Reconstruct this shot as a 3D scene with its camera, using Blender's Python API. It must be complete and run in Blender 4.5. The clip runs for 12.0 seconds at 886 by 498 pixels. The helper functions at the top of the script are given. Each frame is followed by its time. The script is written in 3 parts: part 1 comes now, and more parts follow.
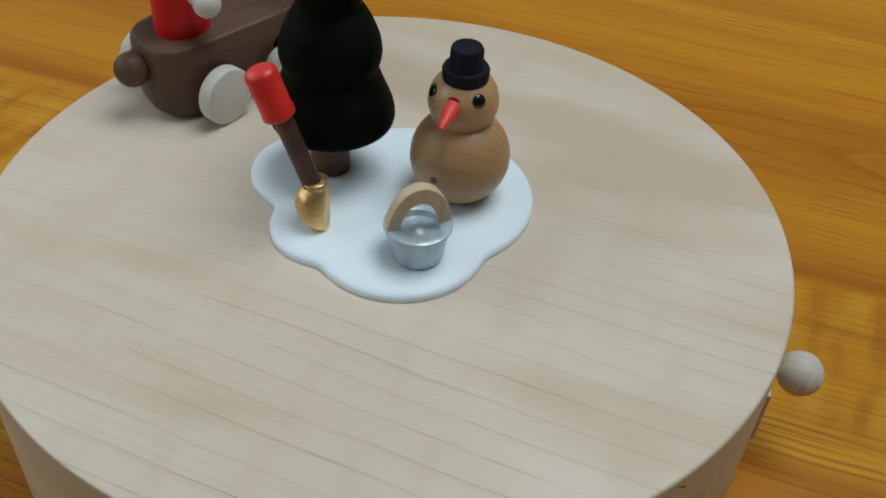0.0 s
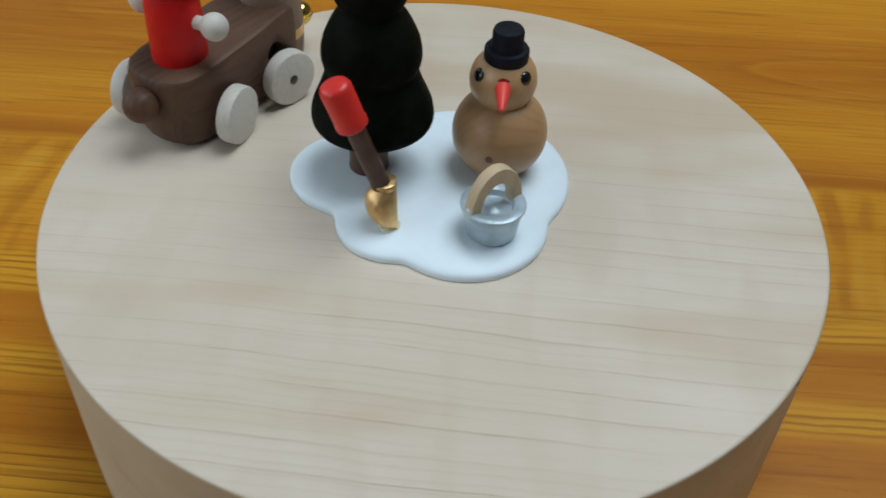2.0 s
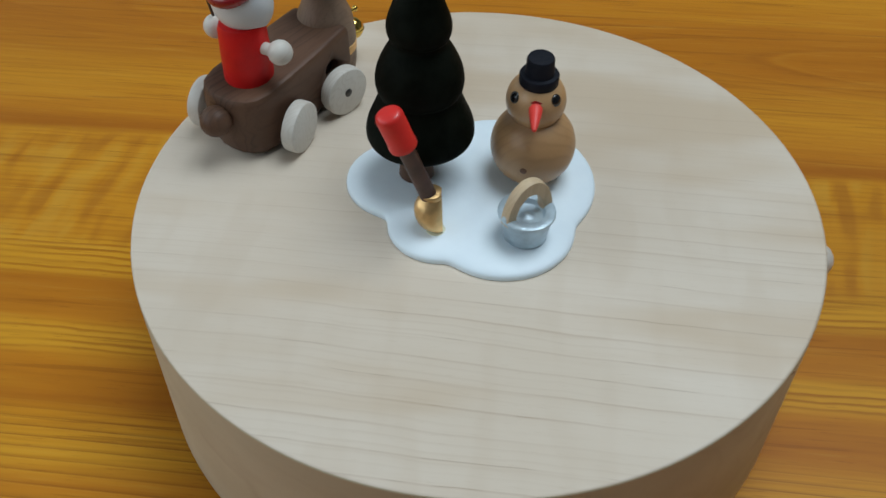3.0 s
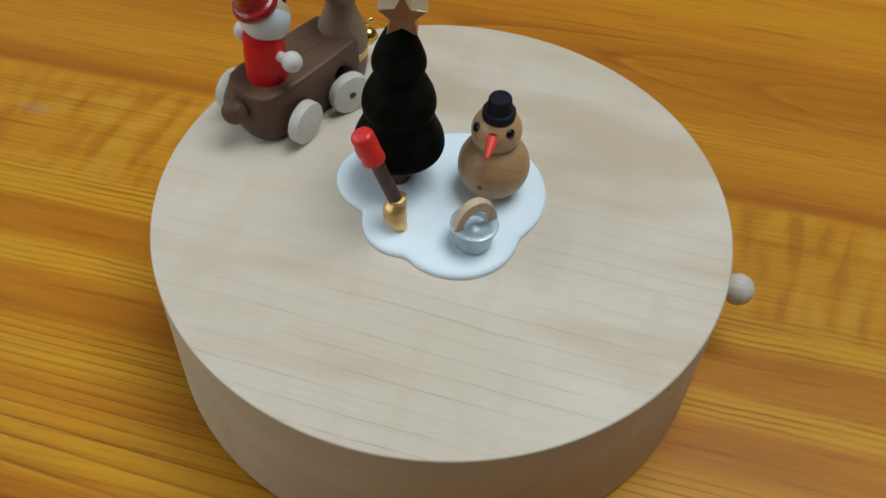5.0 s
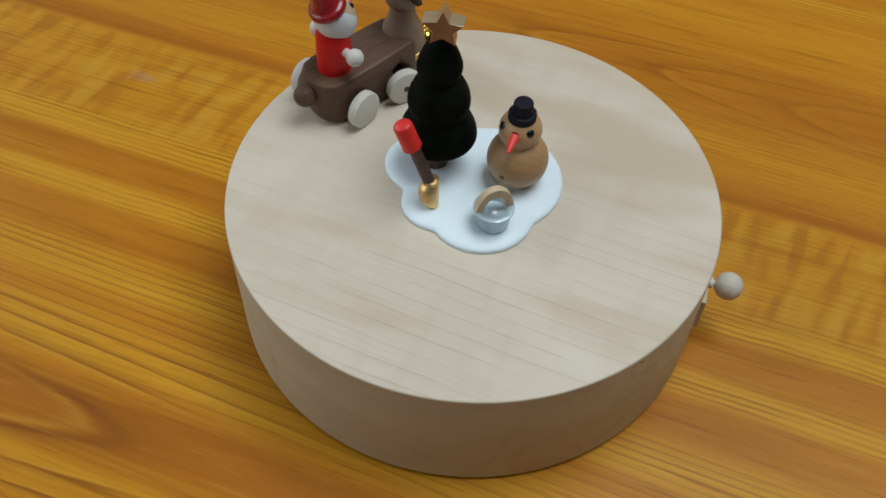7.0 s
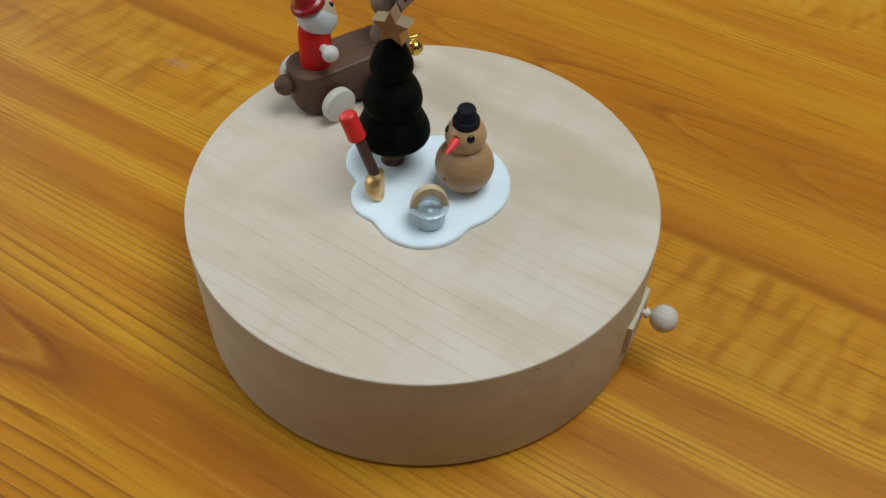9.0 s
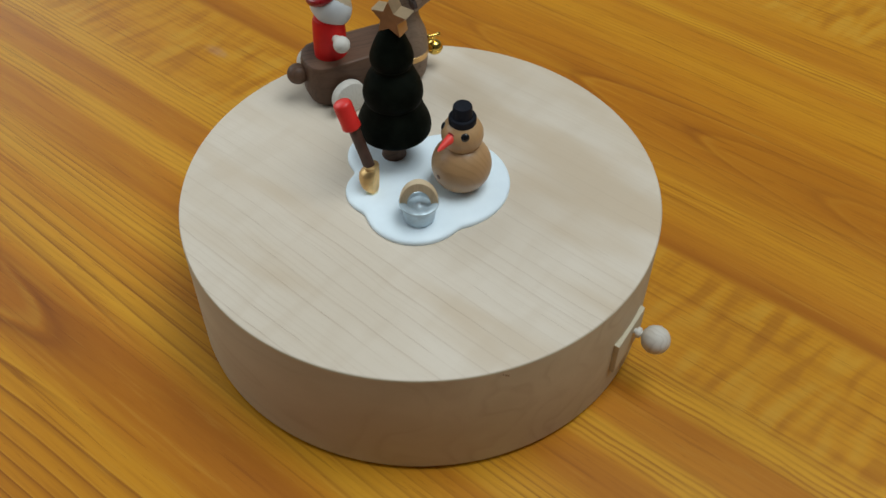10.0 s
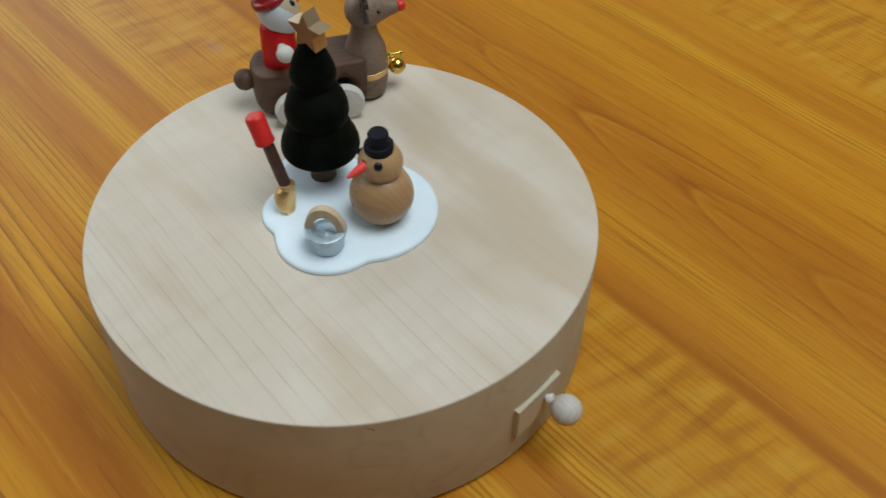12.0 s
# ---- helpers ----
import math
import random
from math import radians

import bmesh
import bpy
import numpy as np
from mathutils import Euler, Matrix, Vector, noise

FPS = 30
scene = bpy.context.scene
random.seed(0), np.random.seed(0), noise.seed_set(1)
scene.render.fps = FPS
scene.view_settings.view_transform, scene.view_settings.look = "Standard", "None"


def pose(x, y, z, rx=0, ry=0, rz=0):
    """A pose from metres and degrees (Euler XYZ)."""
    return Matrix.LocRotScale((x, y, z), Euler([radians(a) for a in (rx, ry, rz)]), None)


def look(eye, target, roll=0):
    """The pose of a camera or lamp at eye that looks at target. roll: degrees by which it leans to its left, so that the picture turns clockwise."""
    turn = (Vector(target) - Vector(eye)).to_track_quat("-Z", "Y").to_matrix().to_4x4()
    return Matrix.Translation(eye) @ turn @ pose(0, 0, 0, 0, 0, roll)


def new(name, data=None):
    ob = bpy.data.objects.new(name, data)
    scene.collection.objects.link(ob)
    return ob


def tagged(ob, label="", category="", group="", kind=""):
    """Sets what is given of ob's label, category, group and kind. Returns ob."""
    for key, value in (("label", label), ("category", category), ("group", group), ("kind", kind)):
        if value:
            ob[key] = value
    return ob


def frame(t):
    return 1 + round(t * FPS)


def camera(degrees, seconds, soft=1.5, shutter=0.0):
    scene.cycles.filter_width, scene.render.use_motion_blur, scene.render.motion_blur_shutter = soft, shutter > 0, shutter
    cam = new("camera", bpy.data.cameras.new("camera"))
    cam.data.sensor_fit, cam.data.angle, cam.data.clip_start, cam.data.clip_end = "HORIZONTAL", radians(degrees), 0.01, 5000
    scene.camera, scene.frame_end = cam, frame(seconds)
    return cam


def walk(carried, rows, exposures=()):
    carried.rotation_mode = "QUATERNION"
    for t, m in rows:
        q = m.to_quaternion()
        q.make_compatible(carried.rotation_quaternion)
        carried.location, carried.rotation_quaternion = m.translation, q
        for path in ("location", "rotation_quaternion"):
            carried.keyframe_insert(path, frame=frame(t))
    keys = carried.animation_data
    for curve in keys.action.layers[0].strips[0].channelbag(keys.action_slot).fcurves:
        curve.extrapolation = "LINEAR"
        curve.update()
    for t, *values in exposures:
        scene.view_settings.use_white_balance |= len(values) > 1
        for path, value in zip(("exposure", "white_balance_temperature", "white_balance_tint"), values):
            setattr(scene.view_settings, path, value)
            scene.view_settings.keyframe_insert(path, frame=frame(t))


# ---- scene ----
cam = camera(49.59, 12.0, soft=1.5, shutter=0.5)
ROWS = [
    (0.0, 0.0183, -0.1508, 0.1703, 48.69, -2.77, 5.12),
    (0.5, 0.0010, -0.1529, 0.1758, 48.46, -2.54, 0.88),
    (1.0, -0.0129, -0.1510, 0.1717, 48.32, -1.40, -2.21),
    (1.5, -0.0191, -0.1497, 0.1741, 47.58, -2.29, -7.75),
    (2.0, -0.0337, -0.1520, 0.1772, 46.92, -1.93, -11.33),
    (2.5, -0.0428, -0.1576, 0.1894, 45.95, -0.60, -11.95),
    (3.0, -0.0373, -0.1630, 0.2026, 44.10, -0.36, -9.76),
    (3.2, -0.0330, -0.1672, 0.2042, 44.30, -1.01, -8.64),
    (4.8, -0.0165, -0.1794, 0.2370, 40.91, -2.44, -2.39),
    (5.0, -0.0110, -0.1819, 0.2450, 39.93, -1.94, -1.29),
    (5.5, -0.0048, -0.1907, 0.2552, 39.88, -1.91, 0.42),
    (6.0, -0.0055, -0.2000, 0.2650, 39.50, -1.82, 1.27),
    (6.5, -0.0006, -0.2058, 0.2736, 38.77, -0.81, 3.27),
    (7.0, 0.0072, -0.2115, 0.2789, 38.71, -1.20, 5.95),
    (7.5, 0.0288, -0.2142, 0.2835, 39.15, -0.13, 8.52),
    (7.7, 0.0270, -0.2159, 0.2833, 39.55, -0.85, 8.41),
    (9.3, 0.0786, -0.2237, 0.2738, 42.39, -1.16, 18.51),
    (9.5, 0.0835, -0.2247, 0.2707, 42.85, -1.31, 19.63),
    (10.0, 0.1000, -0.2129, 0.2694, 42.92, -0.33, 23.70),
    (10.5, 0.1064, -0.1959, 0.2614, 42.58, -0.49, 27.32),
    (11.0, 0.1169, -0.1779, 0.2559, 41.83, -0.43, 31.50),
    (11.5, 0.1223, -0.1708, 0.2645, 41.91, -1.02, 31.99),
    (12.0, 0.1437, -0.1649, 0.2606, 43.29, -0.40, 33.25),
]
EXPOSURES = [(0.0, -0.35, 6500, 10), (1.0, -0.22, 6300, 10), (3.0, -0.28, 6200, 10), (5.0, -0.23, 6450, 10), (7.5, -0.22, 6530, 10),
             (9.5, -0.17, 6600, 10), (10.6, -0.25, 6530, 10), (11.2, -0.26, 6500, 10), (12.0, -0.19, 6450, 10)]
walk(cam, [(t, pose(x, y, z, rx, ry, rz)) for t, x, y, z, rx, ry, rz in ROWS], EXPOSURES)

# ---- world and lights ----
world = bpy.data.worlds.new("room_air")
scene.world = world
world.use_nodes = True
world.node_tree.nodes["Background"].inputs[0].default_value = (0.9, 0.95, 1.0, 1)
world.node_tree.nodes["Background"].inputs[1].default_value = 0.05


def area_lamp(name, eye, target, size_x, size_y, watts, colour):
    data = bpy.data.lights.new(name, "AREA")
    data.shape, data.size, data.size_y, data.energy, data.color = "RECTANGLE", size_x, size_y, watts, colour
    ob = new(name, data)
    ob.matrix_world = look(eye, target)
    return ob


CEILING_PANEL = (0.54, 0.14, 1.66)
WINDOW = (-1.86, 0.20, 1.0)
area_lamp("ceiling_lamp", CEILING_PANEL, (CEILING_PANEL[0], CEILING_PANEL[1], 0), 1.0, 1.0, 25.5, (0.87, 0.97, 1.0))
area_lamp("window_daylight", WINDOW, (0, WINDOW[1], WINDOW[2]), 3.2, 1.1, 27, (0.85, 0.96, 1.0))

# ---- materials ----
MM = 0.001


class Nodes:
    """A small builder for node materials."""

    def __init__(self, name):
        self.mat = bpy.data.materials.new(name)
        self.mat.use_nodes = True
        self.tree = self.mat.node_tree
        self.bsdf = self.tree.nodes["Principled BSDF"]

    def put(self, socket, value):
        if isinstance(value, bpy.types.NodeSocket):
            self.tree.links.new(value, socket)
        else:
            socket.default_value = value

    def add(self, kind):
        return self.tree.nodes.new(kind)

    def coords(self, turn=(0, 0, 0), scale=(1, 1, 1), shift=(0, 0, 0)):
        source = self.add("ShaderNodeTexCoord").outputs["Object"]
        turned = self.add("ShaderNodeMapping")
        self.put(turned.inputs[0], source)
        turned.inputs[2].default_value = [radians(a) for a in turn]
        return self.scaled(turned.outputs[0], scale, shift)

    def scaled(self, vector, scale, shift=(0, 0, 0)):
        node = self.add("ShaderNodeMapping")
        self.put(node.inputs[0], vector)
        node.inputs[1].default_value, node.inputs[3].default_value = shift, scale
        return node.outputs[0]

    def noise(self, vector, scale, detail=2.0, rough=0.5, distortion=0.0):
        node = self.add("ShaderNodeTexNoise")
        self.put(node.inputs["Vector"], vector)
        for key, value in (("Scale", scale), ("Detail", detail), ("Roughness", rough), ("Distortion", distortion)):
            node.inputs[key].default_value = value
        return node.outputs[0]

    def math(self, operation, a, b=0.0, c=0.0):
        node = self.add("ShaderNodeMath")
        node.operation = operation
        for socket, value in zip(node.inputs, (a, b, c)):
            self.put(socket, value)
        return node.outputs[0]

    def split(self, vector):
        node = self.add("ShaderNodeSeparateXYZ")
        self.put(node.inputs[0], vector)
        return node.outputs

    def ramp(self, value, stops, smooth=True):
        node = self.add("ShaderNodeValToRGB")
        self.put(node.inputs[0], value)
        ramp = node.color_ramp
        ramp.interpolation = "EASE" if smooth else "LINEAR"
        while len(ramp.elements) < len(stops):
            ramp.elements.new(0.5)
        for element, (place, colour) in zip(ramp.elements, stops):
            element.position = place
            element.color = (*colour, 1) if isinstance(colour, tuple) else (colour, colour, colour, 1)
        return node.outputs[0]

    def mix(self, factor, a, b, blend="MIX"):
        node = self.add("ShaderNodeMix")
        node.data_type, node.blend_type = "RGBA", blend
        self.put(node.inputs["Factor"], factor)
        for socket, value in ((node.inputs[6], a), (node.inputs[7], b)):
            self.put(socket, (*value, 1) if isinstance(value, tuple) else value)
        return node.outputs[2]

    def bump(self, height, strength, distance):
        node = self.add("ShaderNodeBump")
        node.inputs["Strength"].default_value, node.inputs["Distance"].default_value = strength, distance
        self.put(node.inputs["Height"], height)
        self.put(self.bsdf.inputs["Normal"], node.outputs[0])

    def finish(self, colour, rough=0.5, metal=0.0, coat=0.0, coat_rough=0.1, specular=0.5):
        self.put(self.bsdf.inputs["Base Color"], (*colour, 1) if isinstance(colour, tuple) else colour)
        self.put(self.bsdf.inputs["Roughness"], rough)
        self.put(self.bsdf.inputs["Metallic"], metal)
        self.put(self.bsdf.inputs["Coat Weight"], coat)
        self.put(self.bsdf.inputs["Coat Roughness"], coat_rough)
        self.put(self.bsdf.inputs["Specular IOR Level"], specular)
        return self.mat


def wood(name, light, dark, line, turn, ring=420.0, along=9.0, across=110.0, contrast=0.5, rough=0.45, coat=0.0, pores=0.15, specular=0.5):
    """Wood: growth rings as contours of a stretched noise, a cloudy tone and fine pores. The grain runs along x after the turn."""
    n = Nodes(name)
    base = n.coords(turn)
    stretched = n.scaled(base, (along, across, across))
    sway = n.noise(stretched, 1.0, 1.5, 0.45)
    v = n.split(base)[1]
    phase = n.math("ADD", n.math("MULTIPLY", v, ring), n.math("MULTIPLY", sway, 4.2))
    saw = n.math("FRACT", phase)
    lines = n.ramp(saw, [(0.0, 0.55), (0.12, 0.0), (0.6, 0.12), (0.93, 1.0), (1.0, 0.55)])
    fade = n.ramp(n.noise(n.scaled(base, (18, 60, 60)), 1.0, 2.0), [(0.35, 0.15), (0.65, 1.0)])
    amount = n.math("MULTIPLY", n.math("MULTIPLY", lines, fade), contrast)
    cloud = n.noise(n.scaled(base, (14, 40, 40)), 1.0, 3.0, 0.55)
    tone = n.mix(n.ramp(cloud, [(0.3, 0.0), (0.7, 1.0)]), light, dark)
    fine = n.noise(n.scaled(base, (160, 2600, 2600)), 1.0, 2.0, 0.6)
    tone = n.mix(amount, tone, line)
    tone = n.mix(n.math("MULTIPLY", n.ramp(fine, [(0.52, 0.0), (0.75, 1.0)]), pores), tone, line)
    n.bump(n.math("ADD", fine, n.math("MULTIPLY", lines, 0.4)), 0.12, 0.00015)
    roughness = n.ramp(cloud, [(0.2, rough - 0.06), (0.8, rough + 0.06)])
    return n.finish(tone, roughness, coat=coat, coat_rough=0.15, specular=specular)


def paint(name, colour, rough=0.35, coat=0.0, coat_rough=0.1, vary=0.12, grain=900.0, relief=0.1, metal=0.0, specular=0.5):
    """Brushed or dipped paint with faint unevenness."""
    n = Nodes(name)
    base = n.coords()
    cloud = n.noise(base, 160.0, 3.0, 0.55)
    fine = n.noise(base, grain, 3.0, 0.6)
    deep = tuple(c * (1 - vary) for c in colour)
    pale = tuple(min(1.0, c * (1 + vary) + vary * 0.01) for c in colour)
    tone = n.mix(n.ramp(cloud, [(0.3, 0.0), (0.7, 1.0)]), deep, pale)
    n.bump(n.math("ADD", n.math("MULTIPLY", cloud, 0.5), n.math("MULTIPLY", fine, 0.5)), relief, 0.0003)
    return n.finish(tone, n.ramp(fine, [(0.25, max(0.02, rough - 0.06)), (0.75, rough + 0.08)]), metal, coat, coat_rough, specular)


GRAIN = -15.0


def maple():
    """Planed pale maple: thin broken ring lines, finer ones between them, a cloudy warm tone and short flecks."""
    n = Nodes("maple_top")
    base = n.coords((0, 0, 16))
    u, v, _ = n.split(base)
    sway = n.noise(n.scaled(base, (7.0, 24.0, 24.0)), 1.0, 2.0, 0.5)
    drift = n.noise(n.scaled(base, (4.0, 14.0, 14.0), (2, 3, 0)), 1.0, 1.0)
    wave = n.noise(n.scaled(base, (60.0, 50.0, 50.0)), 1.0, 2.0)
    bend = n.math("ADD", n.math("MULTIPLY", sway, 1.2), n.math("MULTIPLY", drift, 3.2))
    phase = n.math("ADD", n.math("ADD", n.math("MULTIPLY", v, 185.0), bend), n.math("MULTIPLY", wave, 0.18))
    saw = n.math("FRACT", phase)
    line = n.ramp(saw, [(0.0, 0.0), (0.42, 0.0), (0.86, 0.18), (0.935, 1.0), (0.96, 1.0), (1.0, 0.0)])
    broken = n.ramp(n.noise(n.scaled(base, (16.0, 110.0, 110.0)), 1.0, 2.0, 0.5), [(0.36, 0.2), (0.60, 1.0)])
    between = n.math("FRACT", n.math("ADD", n.math("MULTIPLY", phase, 2.63), n.math("MULTIPLY", wave, 0.5)))
    between = n.ramp(between, [(0.0, 0.0), (0.55, 0.0), (0.88, 1.0), (1.0, 0.0)])
    faint = n.ramp(n.noise(n.scaled(base, (10.0, 80.0, 80.0), (7, 2, 0)), 1.0, 1.5, 0.5), [(0.42, 0.1), (0.62, 1.0)])
    dash = n.ramp(n.noise(n.scaled(base, (90.0, 240.0, 240.0), (3, 3, 0)), 1.0, 1.0), [(0.58, 0.0), (0.68, 1.0)])
    core = n.ramp(saw, [(0.925, 0.0), (0.945, 1.0), (0.955, 1.0), (0.975, 0.0)])
    patch = n.ramp(n.noise(n.scaled(base, (10.0, 20.0, 20.0), (5, 1.6, 0)), 1.0, 1.0), [(0.34, 0.65), (0.56, 1.0)])
    zone = n.math("MULTIPLY", patch, n.ramp(n.math("ADD", v, 0.08), [(0.050, 1.0), (0.105, 0.42)]))
    zone = n.math("MULTIPLY", zone, n.ramp(n.math("ADD", u, 0.08), [(0.03, 0.5), (0.095, 1.0)]))
    cloud = n.noise(n.scaled(base, (17.0, 34.0, 34.0)), 1.0, 3.0, 0.55)
    tone = n.mix(n.ramp(cloud, [(0.32, 0.0), (0.68, 1.0)]), (0.69, 0.603, 0.505), (0.640, 0.547, 0.442))
    curl = n.noise(n.scaled(base, (120.0, 34.0, 34.0), (1, 1, 0)), 1.0, 1.5)
    tone = n.mix(n.ramp(curl, [(0.48, 0.0), (0.68, 0.22)]), tone, (0.56, 0.455, 0.345))
    sheen = n.noise(n.scaled(base, (45.0, 520.0, 520.0), (6, 6, 0)), 1.0, 2.0, 0.6)
    tone = n.mix(n.math("MULTIPLY", n.ramp(sheen, [(0.46, 0.0), (0.68, 1.0)]), 0.08), tone, (0.54, 0.43, 0.32))
    fleck = n.noise(n.scaled(base, (260.0, 1900.0, 1900.0)), 1.0, 2.0, 0.6)
    tone = n.mix(n.math("MULTIPLY", n.ramp(fleck, [(0.58, 0.0), (0.74, 1.0)]), 0.12), tone, (0.44, 0.33, 0.22))
    blush = n.ramp(n.noise(n.scaled(base, (14.0, 50.0, 50.0), (9, 4, 0)), 1.0, 2.0), [(0.46, 0.0), (0.68, 0.65)])
    tone = n.mix(blush, tone, (0.555, 0.430, 0.300))
    tone = n.mix(n.math("MULTIPLY", n.math("MULTIPLY", between, faint), n.math("MULTIPLY", zone, 0.16)), tone, (0.42, 0.30, 0.20))
    tone = n.mix(n.math("MULTIPLY", n.math("MULTIPLY", line, broken), n.math("MULTIPLY", zone, 0.33)), tone, (0.37, 0.245, 0.16))
    tone = n.mix(n.math("MULTIPLY", n.math("MULTIPLY", core, dash), n.math("MULTIPLY", zone, 0.34)), tone, (0.24, 0.15, 0.095))
    n.bump(n.math("SUBTRACT", fleck, n.math("MULTIPLY", line, 0.3)), 0.08, 0.00012)
    return n.finish(tone, n.ramp(cloud, [(0.2, 0.44), (0.8, 0.54)]), specular=0.25)


MAPLE = maple()
# same maple as the top, coloured darker to deepen the shade on the side
MAPLE_SIDE_SHADED = wood("maple_side_shaded", (0.58, 0.505, 0.37), (0.52, 0.44, 0.31), (0.40, 0.30, 0.20), (0, 0, 20), 90, 14, 60, 0.35, 0.6, specular=0.2)
PALE_WOOD = wood("pale_beech", (0.72, 0.69, 0.64), (0.66, 0.62, 0.56), (0.45, 0.38, 0.31), (20, 30, 40), 900, 60, 400, 0.25, 0.5)
KNOB_WOOD = wood("knob_beech", (0.74, 0.71, 0.66), (0.60, 0.55, 0.48), (0.36, 0.29, 0.23), (20, 30, 40), 400, 60, 200, 0.4, 0.5)
BEECH = wood("beech_lacquered", (0.54, 0.330, 0.160), (0.41, 0.228, 0.100), (0.22, 0.11, 0.045), (8, 86, 25), 520, 16, 80, 0.25, 0.42, 0.2)
WALNUT = wood("walnut", (0.145, 0.077, 0.047), (0.088, 0.046, 0.029), (0.036, 0.020, 0.014), (0, 0, 8), 420, 30, 200, 0.7, 0.5, 0.0, 0.3, specular=0.3)
ARCH_WOOD = wood("arch_plywood", (0.68, 0.53, 0.35), (0.60, 0.45, 0.28), (0.36, 0.23, 0.11), (0, 80, 0), 900, 60, 400, 0.35, 0.5)
TREE_PAINT = paint("tree_green_black", (0.0034, 0.0050, 0.0030), 0.6, vary=0.25, relief=0.12, specular=0.04)
HAT_PAINT = paint("hat_navy_black", (0.0055, 0.007, 0.013), 0.55, vary=0.2, relief=0.2, specular=0.2)
RED_PAINT = paint("gloss_red", (0.66, 0.010, 0.010), 0.45, 0.06, 0.2, vary=0.08, specular=0.25)
CAP_RED = paint("cap_red", (0.72, 0.026, 0.020), 0.4, 0.15, vary=0.08, relief=0.2)
HAT_RED = paint("hat_crimson", (0.30, 0.008, 0.012), 0.3, 0.5, vary=0.12)
NOSE_ORANGE = paint("nose_orange_red", (0.85, 0.060, 0.045), 0.45, vary=0.06)
HANDLE_BROWN = paint("handle_brown", (0.072, 0.030, 0.019), 0.45, 0.05, vary=0.25, relief=0.15)
SNOW_WHITE = paint("snow_white", (0.805, 0.91, 0.99), 0.5, 0.07, 0.25, vary=0.02, grain=300.0, relief=0.05)
HAIR_WHITE = paint("hair_white", (0.70, 0.74, 0.78), 0.45, vary=0.03)
SILVER = paint("silver_paint", (0.47, 0.57, 0.64), 0.36, vary=0.2, relief=0.9, metal=0.32)
GOLD_PAINT = paint("gold_paint", (0.72, 0.46, 0.20), 0.34, vary=0.25, relief=0.8, metal=0.8)
GOLD_METAL = paint("brass_bright", (0.80, 0.56, 0.13), 0.14, vary=0.08, relief=0.05, metal=1.0)
STAR_FACE = paint("star_copper", (0.30, 0.15, 0.065), 0.45, vary=0.15, relief=0.15, metal=0.35)
STAR_EDGE = paint("star_pale_gold", (0.52, 0.38, 0.235), 0.35, vary=0.1, relief=0.15, metal=0.6)
GLUE = paint("dried_glue", (0.70, 0.74, 0.58), 0.25, 0.3)
BLACK_DOT = paint("black_enamel", (0.006, 0.006, 0.007), 0.2, 0.4)
DARK_STEEL = paint("dark_steel", (0.10, 0.095, 0.09), 0.35, metal=0.9)
HOLE_DISC = paint("hole_disc_dark", (0.035, 0.032, 0.045), 0.2, metal=0.8)
KNOT = paint("knot_brown", (0.13, 0.055, 0.025), 0.5, vary=0.2)
BASE_DARK = paint("base_dark", (0.03, 0.02, 0.015), 0.9)
WALL_PAINT = paint("wall_paint", (0.58, 0.58, 0.57), 0.8, vary=0.03, grain=120.0)
# for two unseen walls: dark, to cut light bounced onto the box's side
LIGHT_CUT_WALL = paint("light_cut_wall_paint", (0.14, 0.14, 0.145), 0.8, vary=0.03, grain=120.0)
FLOOR_TILE = paint("floor_vinyl", (0.16, 0.14, 0.12), 0.6, vary=0.1, grain=60.0)
LEG_STEEL = paint("leg_grey", (0.25, 0.25, 0.25), 0.4, metal=0.6)


